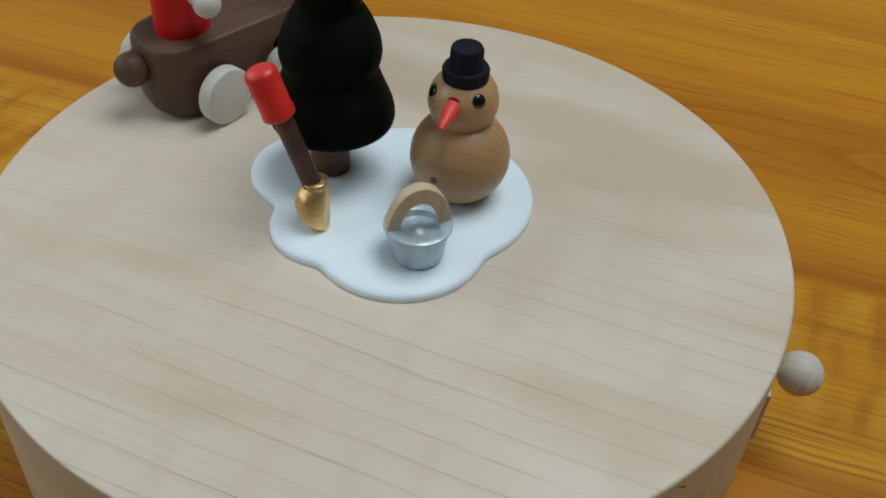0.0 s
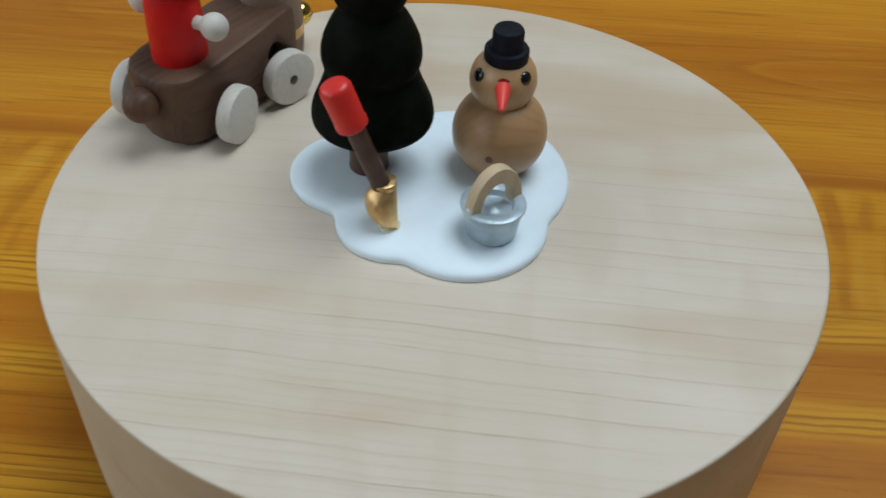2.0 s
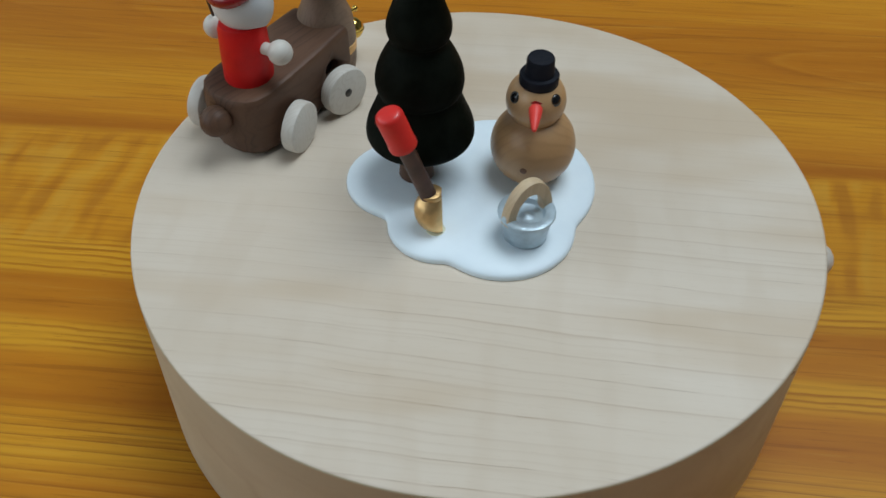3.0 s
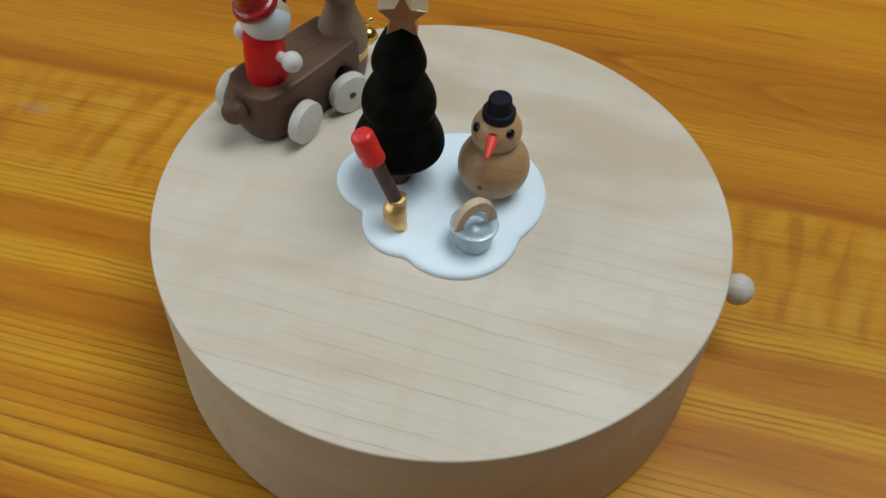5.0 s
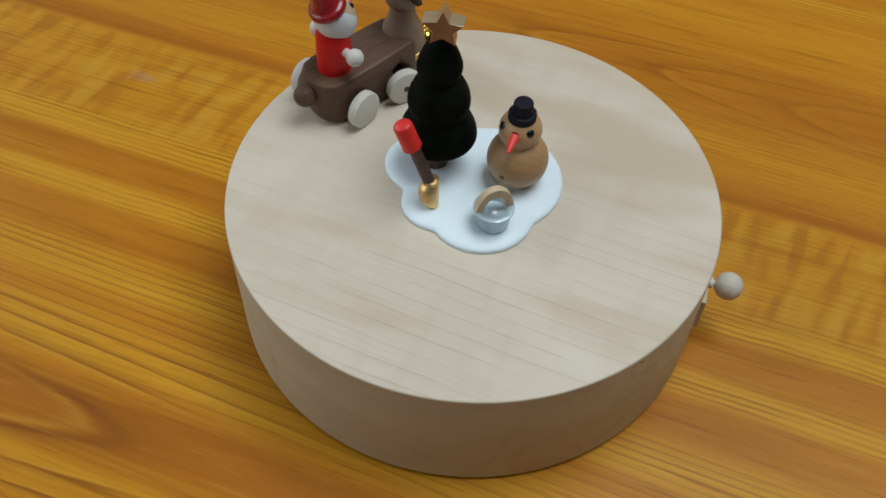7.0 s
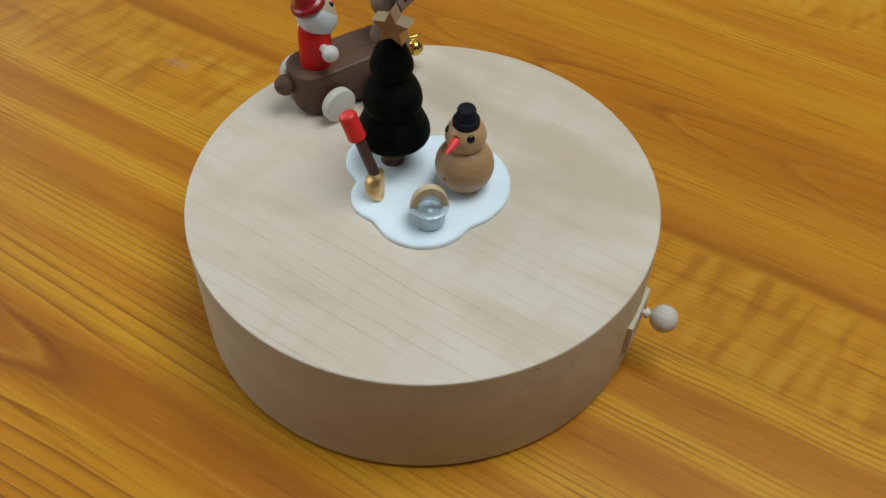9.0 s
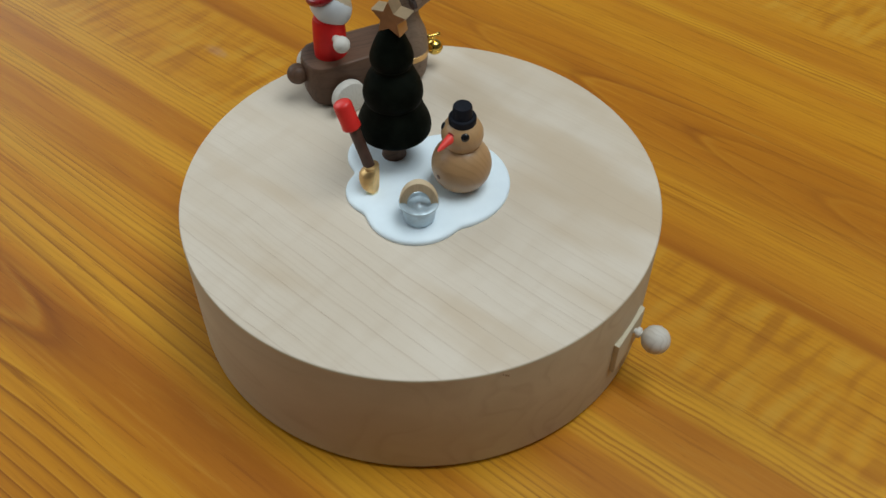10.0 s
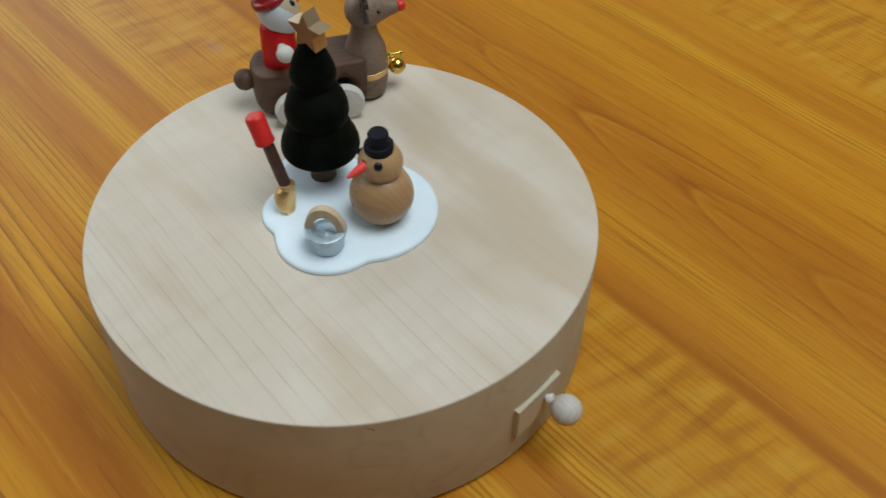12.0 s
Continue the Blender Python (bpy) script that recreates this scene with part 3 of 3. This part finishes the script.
def snowman():
    thing = empty("snowman", pose(13.2 * MM, 2.8 * MM, TOP), "lacquered beech snowman figurine with black hat, on the snow base", "snowman")
    up = TOP / MM
    bm = bmesh.new()
    arc = [(9.82 * math.sin(a), 9.0 - 9.82 * math.cos(a)) for a in (radians(d) for d in range(28, 181, 6))]
    lathe(bm, mm([(arc[0][0] - 0.4, 0), *arc[:-1], (0, 18.82)]), segments=64)
    part("body", bm, BEECH, thing)
    bm = bmesh.new()
    ball(bm, (-0.1 * MM, 0.3 * MM, (72.9 - up) * MM), 6.75 * MM, segments=56, rings=32)
    part("head", bm, BEECH, thing)
    bm = bmesh.new()
    profile = [(3.9, 0), (4.35, 0.3), (4.4, 2.2), (4.15, 2.6), (3.3, 2.7), (3.15, 3.0), (3.05, 6.2), (2.8, 6.7), (0, 6.8)]
    lathe(bm, mm(profile), pose(0, -0.1 * MM, (77.7 - up) * MM, 2, 0, 0), 48)
    part("hat", bm, HAT_PAINT, thing, "black painted wooden top hat")
    bm = bmesh.new()
    base, tip = Vector((-1.7, -5.4, 74.6 - up)) * MM, Vector((-3.4, -11.3, 73.5 - up)) * MM
    m = Matrix.Translation(base) @ (tip - base).to_track_quat("Z", "Y").to_matrix().to_4x4()
    lathe(bm, mm([(1.5, -0.6), (1.55, 0.3), (1.3, 2.2), (0.85, 4.8), (0.45, 6.2), (0, 6.5)]), m, 24)
    part("nose", bm, NOSE_ORANGE, thing, "orange-red carrot nose")
    bm = bmesh.new()
    lathe(bm, mm([(1.55, -0.9), (1.9, -0.75), (1.95, -0.35), (1.6, -0.2)]), m, 24)
    part("nose_socket", bm, HAT_RED, thing, "dark red rim round the nose")
    centre = Vector((-0.1, 0.3, 73.0 - up))
    for way in ((3.1, -5.2, 3.0), (-5.8, -2.3, 2.8)):
        bm = bmesh.new()
        spot = (centre + Vector(way).normalized() * 6.5) * MM
        m = Matrix.Translation(spot) @ Vector(way).to_track_quat("Z", "Y").to_matrix().to_4x4()
        ball(bm, (0, 0, 0), 1.4 * MM, m, 20, 10, squash=0.45)
        part("eye", bm, BLACK_DOT, thing, "glossy black dot eye")
    heart = Vector((0, 0, 9.0))
    for way, size, material, label in (((-3.7, -7.6, 5.0), 0.95, BEECH, "inset wooden plug"), ((-4.3, -8.8, -0.5), 0.8, KNOT, "dark inset plug")):
        bm = bmesh.new()
        spot = (heart + Vector(way).normalized() * 9.72) * MM
        m = Matrix.Translation(spot) @ Vector(way).to_track_quat("Z", "Y").to_matrix().to_4x4()
        lathe(bm, mm([(size, -0.4), (size, 0.12), (size * 0.8, 0.22), (0, 0.24)]), m, 20)
        part("button", bm, material, thing, label)


snowman()


def toy_shovel():
    foot, neck = Vector((-12.1, -12.5, 52.0)), Vector((-13.4, -10.6, 60.3))
    shoulder, top = Vector((-18.6, -11.0, 75.3)), Vector((-21.6, -10.5, 84.2))
    lean = (top - neck).normalized()
    thing = empty("toy_shovel", pose(*(foot * MM)), "leaning toy shovel with red grip and gold blade on snow base", "toy shovel")

    def along(start):
        return Matrix.Translation((start - foot) * MM) @ lean.to_track_quat("Z", "Y").to_matrix().to_4x4()

    bm = bmesh.new()
    lathe(bm, mm([(1.95, -1.0), (1.9, 0.5), (1.85, (shoulder - neck).length + 0.5)]), along(neck), 32)
    part("handle", bm, HANDLE_BROWN, thing, "dark brown lacquered handle")
    bm = bmesh.new()
    length = (top - shoulder).length
    lathe(bm, mm([(2.6, -0.4), (3.05, 0), (3.1, 0.9), (2.95, 1.3), (3.0, length - 1.1), (2.7, length - 0.4), (2.1, length), (0, length + 0.1)]), along(shoulder), 36)
    part("grip", bm, CAP_RED, thing, "red painted cylindrical grip")
    # the blade swells to one side of a straight, flat-cut edge and ends in a point under that edge
    bm = bmesh.new()
    profile = smooth_profile([(1.1, -0.35), (2.0, 0.1), (2.85, 1.4), (3.25, 3.0), (3.35, 4.8), (3.1, 6.5), (2.45, 7.8), (2.3, 8.1), (2.5, 8.6), (2.45, 9.1), (2.0, 9.3)])
    rings = []
    for r, z in profile:
        rise = z / (neck - foot).z
        centre = Vector((2.3 - 0.45 * rise - r, 0.2 + 1.7 * rise, z))
        rings.append([bm.verts.new((centre + Vector((r * math.cos(a), r * math.sin(a), 0))) * MM) for a in (math.tau * k / 40 for k in range(40))])
    for low, high in zip(rings, rings[1:]):
        for k in range(40):
            bm.faces.new((low[k], low[(k + 1) % 40], high[(k + 1) % 40], high[k]))
    bm.faces.new(rings[0][::-1])
    bm.faces.new(rings[-1])
    bmesh.ops.bisect_plane(bm, geom=bm.verts[:] + bm.edges[:] + bm.faces[:], plane_co=(1.6 * MM, 0, 0), plane_no=(1, -0.15, 0.03), clear_outer=True)
    bmesh.ops.holes_fill(bm, edges=[e for e in bm.edges if e.is_boundary])
    part("blade", bm, GOLD_PAINT, thing, "gold painted blade with one flat side", sharp=30)
    bm = bmesh.new()
    lathe(bm, mm([(2.3, -0.3), (2.15, 0.1), (1.6, 0.22), (0, 0.3)]), pose(0.0, 0.1 * MM, -0.5 * MM), 32)
    part("glue_bead", bm, GLUE, thing, "yellowish glue round the foot")


toy_shovel()


ARCH_TURN = 24.0


def toy_bucket():
    thing = empty("toy_bucket", pose(7.2 * MM, -17.3 * MM, TOP), "small silver-painted bucket with wooden arch handle, on the snow base", "bucket")
    bm = bmesh.new()
    outer = [(4.7, 0), (4.95, 0.25), (5.3, 2.9), (5.7, 5.2), (6.1, 6.3), (6.4, 6.8), (6.35, 7.2), (5.9, 7.45), (4.6, 7.3), (4.1, 7.05), (3.9, 6.4), (3.6, 5.9), (2.2, 5.7), (1.4, 5.9), (0.7, 6.35), (0.0, 6.5)]
    lathe(bm, mm(outer), segments=56)
    part("pail", bm, SILVER, thing, "silver-painted turned pail")
    bm = bmesh.new()
    outline = [(6.2 * math.cos(a), 6.2 + 9.5 * math.sin(a)) for a in (math.pi * k / 24 for k in range(25))]
    outline += [(3.8 * math.cos(a), 6.2 + 6.1 * math.sin(a)) for a in (math.pi * (24 - k) / 24 for k in range(25))]
    m = pose(0, 0, 0, 90, 0, ARCH_TURN)
    outer_edge, inner_edge = outline[:25], outline[25:][::-1]
    rows = []
    for depth, inset in ((-1.15, 0.2), (-0.95, 0.0), (0.95, 0.0), (1.15, 0.2)):
        rows.append([[bm.verts.new(m @ Vector((a[0] * (1 - inset / 12), a[1] - inset * 0.5, depth)) * MM) for a in outer_edge], [bm.verts.new(m @ Vector((b[0] * (1 + inset / 12), b[1] + inset * 0.5, depth)) * MM) for b in inner_edge]])
    for low, high in zip(rows, rows[1:]):
        for side in (0, 1):
            for k in range(24):
                bm.faces.new((low[side][k], low[side][k + 1], high[side][k + 1], high[side][k]))
        for k in (0, 24):
            bm.faces.new((low[0][k], low[1][k], high[1][k], high[0][k]))
    for row in (rows[0], rows[-1]):
        for k in range(24):
            bm.faces.new((row[0][k], row[0][k + 1], row[1][k + 1], row[1][k]))
    part("handle", bm, ARCH_WOOD, thing, "bare plywood arch handle")
    for side in (-1, 1):
        bm = bmesh.new()
        ball(bm, Vector((side * 5.3, 0, 7.5)) * MM, 1.15 * MM, m @ pose(0, 0, 0, -90, 0, 0), 20, 12)
        part("paint_blob", bm, SILVER, thing, "silver paint smeared on the handle's foot")


toy_bucket()

# ---- toy car on its orbit ----
CAR_ANGLE, ORBIT = 137.0, 0.0585
CAR = pose(ORBIT * math.cos(radians(CAR_ANGLE)), ORBIT * math.sin(radians(CAR_ANGLE)), H, 0, 0, CAR_ANGLE - 90)


def toy_car():
    thing = empty("toy_car", CAR, "reindeer-shaped walnut toy car with pale wheels, on the music box", "toy car")
    bm = bmesh.new()
    # plan outline: rounded at the rear, square at the front, crisp upper edge
    half = [(-21.5, 0), (-21.2, 3.4), (-20.0, 6.6), (-17.8, 8.6), (-14, 9.5), (-6, 9.5), (2, 9.4), (10, 9.2), (16.6, 8.9), (17.4, 8.5), (17.7, 7.6), (17.7, 0)]
    plan = [(x, -y) for x, y in half] + [(x, y) for x, y in half[-2:0:-1]]
    levels = [(0.5, 0.80), (1.6, 0.90), (4.5, 0.97), (9, 1.0), (16.6, 0.995), (17.7, 0.98), (18.4, 0.95), (18.7, 0.90), (18.75, 0.80)]
    rings = []
    for z, s in levels:
        rings.append([bm.verts.new(Vector((x * (0.3 + 0.7 * s) - 0.4 * (1 - s), y * s, z + 0.05 * (z / 20) * x)) * MM) for x, y in plan])
    count = len(plan)
    for a, b in zip(rings, rings[1:]):
        for k in range(count):
            bm.faces.new((a[k], a[(k + 1) % count], b[(k + 1) % count], b[k]))
    bm.faces.new(rings[0][::-1])
    bm.faces.new(rings[-1])
    body = part("body", bm, WALNUT, thing, "dark walnut body with rounded rear", sharp=34)
    socket = bmesh.new()
    lathe(socket, mm([(7.1, 9.5), (7.1, 40)]), pose(-10.5 * MM, 0, 0), 40)
    wells = []
    for side in (-1, 1):
        well = bmesh.new()
        x, reach, z = (9.0, 2.7, 11.5) if side < 0 else (11.4, 6.0, 6.5)
        lathe(well, mm([(reach, 0), (reach, 12)]), pose(x * MM, side * 6.4 * MM, z * MM, -90 * side, 0, 0), 32)
        wells.append(well)
    carve(body, [socket, *wells])
    bm = bmesh.new()
    lathe(bm, mm([(2.3, -0.6), (2.3, 0.5), (2.0, 0.9), (0, 1.0)]), pose(9.0 * MM, -6.6 * MM, 11.5 * MM, 90, 0, 0), 28)
    part("hole_disc", bm, HOLE_DISC, thing, "dark shiny disc inside the side hole")
    bm = bmesh.new()
    ball(bm, (-23.6 * MM, 0, 12.2 * MM), 3.8 * MM, segments=28, rings=18)
    part("tail", bm, WALNUT, thing, "round walnut tail ball")
    bm = bmesh.new()
    chest = smooth_profile([(5.9, 0.8), (6.8, 2.0), (7.5, 6.0), (7.7, 11.0), (7.6, 15.5), (7.0, 19.5), (5.6, 23.0), (4.6, 26.0), (4.3, 29.0)])
    lathe(bm, mm(chest), pose(18.6 * MM, 0, 0), 48)
    part("chest", bm, WALNUT_LIGHT, thing, "turned walnut chest and neck")
    bm = bmesh.new()
    lathe(bm, mm([(7.5, 9.7), (7.82, 9.85), (7.84, 12.1), (7.55, 12.25)]), pose(18.6 * MM, 0, 0), 48)
    part("collar", bm, GOLD_PAINT, thing, "gold painted band")
    bm = bmesh.new()
    snout = smooth_profile([(0.0, -6.3), (2.6, -5.7), (5.0, -3.6), (6.3, 0.0), (5.7, 3.0), (4.2, 6.2), (2.9, 9.2), (2.2, 11.4), (1.2, 12.0)])
    head = part("head", bm_from(snout, pose(18.6 * MM, 0, 33.6 * MM, 0, 91, 0)), WALNUT_LIGHT, thing, "turned walnut head")
    bm = bmesh.new()
    ball(bm, (31.3 * MM, 0, 33.4 * MM), 2.0 * MM, segments=24, rings=14)
    part("nose", bm, CAP_RED, head, "red ball nose")
    for side in (-1, 1):
        bm = bmesh.new()
        ball(bm, (23.2 * MM, side * 4.6 * MM, 35.0 * MM), 0.85 * MM, segments=16, rings=10)
        part("eye", bm, BLACK_DOT, head, "black dot eye")
        bm = bmesh.new()
        stem = [(2.0, 37.5), (4.2, 37.0), (5.4, 40.5), (8.6, 39.0), (10.2, 40.2), (9.8, 41.6), (6.4, 42.6), (6.9, 43.6), (9.2, 44.2), (9.4, 45.6), (7.6, 46.0), (7.4, 48.4), (6.0, 49.0), (5.0, 47.6), (4.4, 43.4), (3.0, 40.2)]
        outline = [(side * a, b) for a, b in stem]
        prism(bm, mm(outline[::-side]), 17.2 * MM, 19.0 * MM, pose(0, 0, 0, 90, 0, 90), bevel=0.25 * MM)
        part("antler", bm, ANTLER, head, "flat dark brown antler")
        bm = bmesh.new()
        ear = [(4.8, 34.8), (7.0, 33.6), (9.4, 33.8), (10.6, 35.0), (9.8, 36.4), (7.4, 37.0), (5.2, 36.8)]
        prism(bm, mm([(side * a, b) for a, b in ear][::-side][::-1] if side > 0 else [(side * a, b) for a, b in ear][::-1]), 17.4 * MM, 18.9 * MM, pose(0, 0, 0, 90, 0, 90), bevel=0.25 * MM)
        part("ear", bm, ANTLER, head, "flat dark brown ear")
    bm = bmesh.new()
    ball(bm, (29.6 * MM, 0, 9.2 * MM), 3.0 * MM, segments=32, rings=20)
    lathe(bm, mm([(3.0, -0.35), (3.16, -0.2), (3.16, 0.2), (3.0, 0.35)]), pose(29.6 * MM, 0, 9.2 * MM), 32)
    bell = part("bell", bm, GOLD_METAL, thing, "shiny brass jingle bell")
    bm = bmesh.new()
    rod(bm, Vector((29.4, 0, 11.8)) * MM, Vector((29.2, 0, 14.4)) * MM, 0.55 * MM, 12)
    rod(bm, Vector((27.4, 0, 14.4)) * MM, Vector((31.0, 0, 14.4)) * MM, 0.45 * MM, 12)
    for side in (-1, 1):
        ball(bm, Vector((29.2 + side * 1.9, 0, 14.4)) * MM, 0.85 * MM, segments=14, rings=10)
    rod(bm, Vector((26.0, 0, 12.6)) * MM, Vector((29.3, 0, 13.2)) * MM, 0.35 * MM, 10)
    part("fastener", bm, GOLD_METAL, bell, "small brass cross pin")
    # wheels stand square to the radius of the orbit
    centre = Vector((0, -ORBIT, 0))
    for turn in (11.0, -11.0):
        for reach, out in ((46.6, -1), (73.2, 1)):
            a = radians(90 - turn)
            spot = centre + Vector((reach * math.cos(a), reach * math.sin(a), 0)) * MM
            m = pose(spot.x, spot.y, 6.5 * MM, 0, 0, -turn) @ pose(0, 0, 0, -90 * out, 0, 0)
            bm = bmesh.new()
            lathe(bm, mm([(5.9, -1.9), (6.35, -1.7), (6.5, -1.2), (6.5, 0.9), (6.3, 1.4), (5.8, 1.6), (0, 1.6)]), m, 40)
            wheel = part("wheel", bm, PALE_WOOD, thing, "pale beech disc wheel")
            if turn > 0:
                bm = bmesh.new()
                lathe(bm, mm([(1.1, 1.3), (1.1, 1.75), (0.7, 2.05), (0, 2.1)]), m, 16)
                part("axle_pin", bm, DARK_STEEL, wheel, "dark steel pin")
            bm = bmesh.new()
            lathe(bm, mm([(1.1, -6.5), (1.1, -1.2)]), m, 12)
            part("axle", bm, DARK_STEEL, wheel, "thin steel axle")


def bm_from(profile, m, segments=44):
    bm = bmesh.new()
    lathe(bm, mm(profile), m, segments)
    return bm


WALNUT_LIGHT = wood("walnut_light", (0.27, 0.185, 0.128), (0.21, 0.138, 0.094), (0.10, 0.06, 0.04), (0, 0, 0), 900, 40, 320, 0.6, 0.5, 0.0, 0.3)
ANTLER = paint("antler_brown", (0.045, 0.022, 0.015), 0.5, vary=0.2)
toy_car()


FACE_WOOD = wood("face_beech", (0.60, 0.49, 0.34), (0.54, 0.43, 0.29), (0.40, 0.30, 0.19), (10, 80, 0), 700, 60, 300, 0.2, 0.45, 0.2)


def wooden_doll():
    """One mesh: red body, white head with a plain wooden face, crimson cone hat, ball fists."""
    bm = bmesh.new()
    lathe(bm, mm([(5.6, -0.3), (5.9, 1.0), (5.95, 9.0), (5.85, 16.0), (5.6, 21.4), (5.1, 22.8), (2.0, 23.6)]), None, 44, 0)
    # the egg-shaped head leans back, chin forward; an oval of its front is bare wood
    lean = pose(1.5 * MM, 0, 27.4 * MM, 0, -29, 0)
    head = [(6.8 * math.sin(a) * (1 - 0.04 * math.cos(a)), -8.8 * math.cos(a)) for a in (math.pi * k / 40 for k in range(41))]
    head[0], head[-1] = (0, head[0][1]), (0, head[-1][1])
    back = lean.inverted()
    for face in lathe(bm, mm(head), lean, 112, 1):
        c = back @ face.calc_center_median() / MM
        if c.x > 0 and (c.y / 5.7) ** 2 + ((c.z - 2.6) / 7.6) ** 2 < 1:
            face.material_index = 2
    hat = smooth_profile([(5.2, 0.0), (6.1, 0.4), (6.35, 1.4), (5.8, 2.5), (4.7, 3.3), (3.6, 5.6), (2.4, 9.4), (1.5, 12.6)])
    tilt = lean @ pose(0.1 * MM, 0, 4.7 * MM, 0, 7, 0)
    lathe(bm, mm([(0, -0.2), *hat, (0, 12.9)]), tilt, 40, 3)
    ball(bm, (0, 0, 14.0 * MM), 2.05 * MM, tilt, index=3, segments=24, rings=14)
    ball(bm, (6.75 * MM, 0, -0.3 * MM), 0.8 * MM, lean, index=6, segments=14, rings=10)
    for side in (-1, 1):
        ball(bm, (5.75 * MM, side * 3.1 * MM, 1.6 * MM), 0.95 * MM, lean, index=5, segments=14, rings=10, squash=1.35)
    for side in (-1, 1):
        rod(bm, Vector((0.4, side * 4.5, 17.2)) * MM, Vector((0.8, side * 8.0, 17.4)) * MM, 1.5 * MM, 16, 4)
        ball(bm, Vector((1.2, side * 9.9, 17.3)) * MM, 2.95 * MM, index=4, segments=28, rings=18)
    ob = part("wooden_doll", bm, [RED_PAINT, HAIR_WHITE, FACE_WOOD, HAT_RED, PALE_WOOD, BLACK_DOT, NOSE_ORANGE])
    ob.matrix_world = CAR @ pose(-10.5 * MM, 0, 9.8 * MM)
    return tagged(ob, "turned wooden doll in red with crimson hat in toy car", "doll")


wooden_doll()


def star_wand():
    thing = empty("star_wand", CAR @ pose(-9.4 * MM, 9.9 * MM, 29.9 * MM), "thin brass wand with jagged gold star, held by the doll", "star wand")
    bm = bmesh.new()
    tip = Vector((-2.6, 1.2, 18.6)) * MM
    rod(bm, Vector((0, 0, -0.5)) * MM, tip, 0.35 * MM, 10)
    part("stick", bm, DARK_STEEL, thing, "thin dark metal stick")
    bm = bmesh.new()
    prism(bm, mm(star_outline(3.9, 2.5, 9)), -1.4 * MM, 1.4 * MM, Matrix.Translation(tip) @ pose(0, 0, 0, 90, 0, 90), 0, 1, 0.1 * MM)
    part("star", bm, [STAR_FACE, GOLD_METAL], thing, "jagged star with bright gold edges", sharp=20)


star_wand()
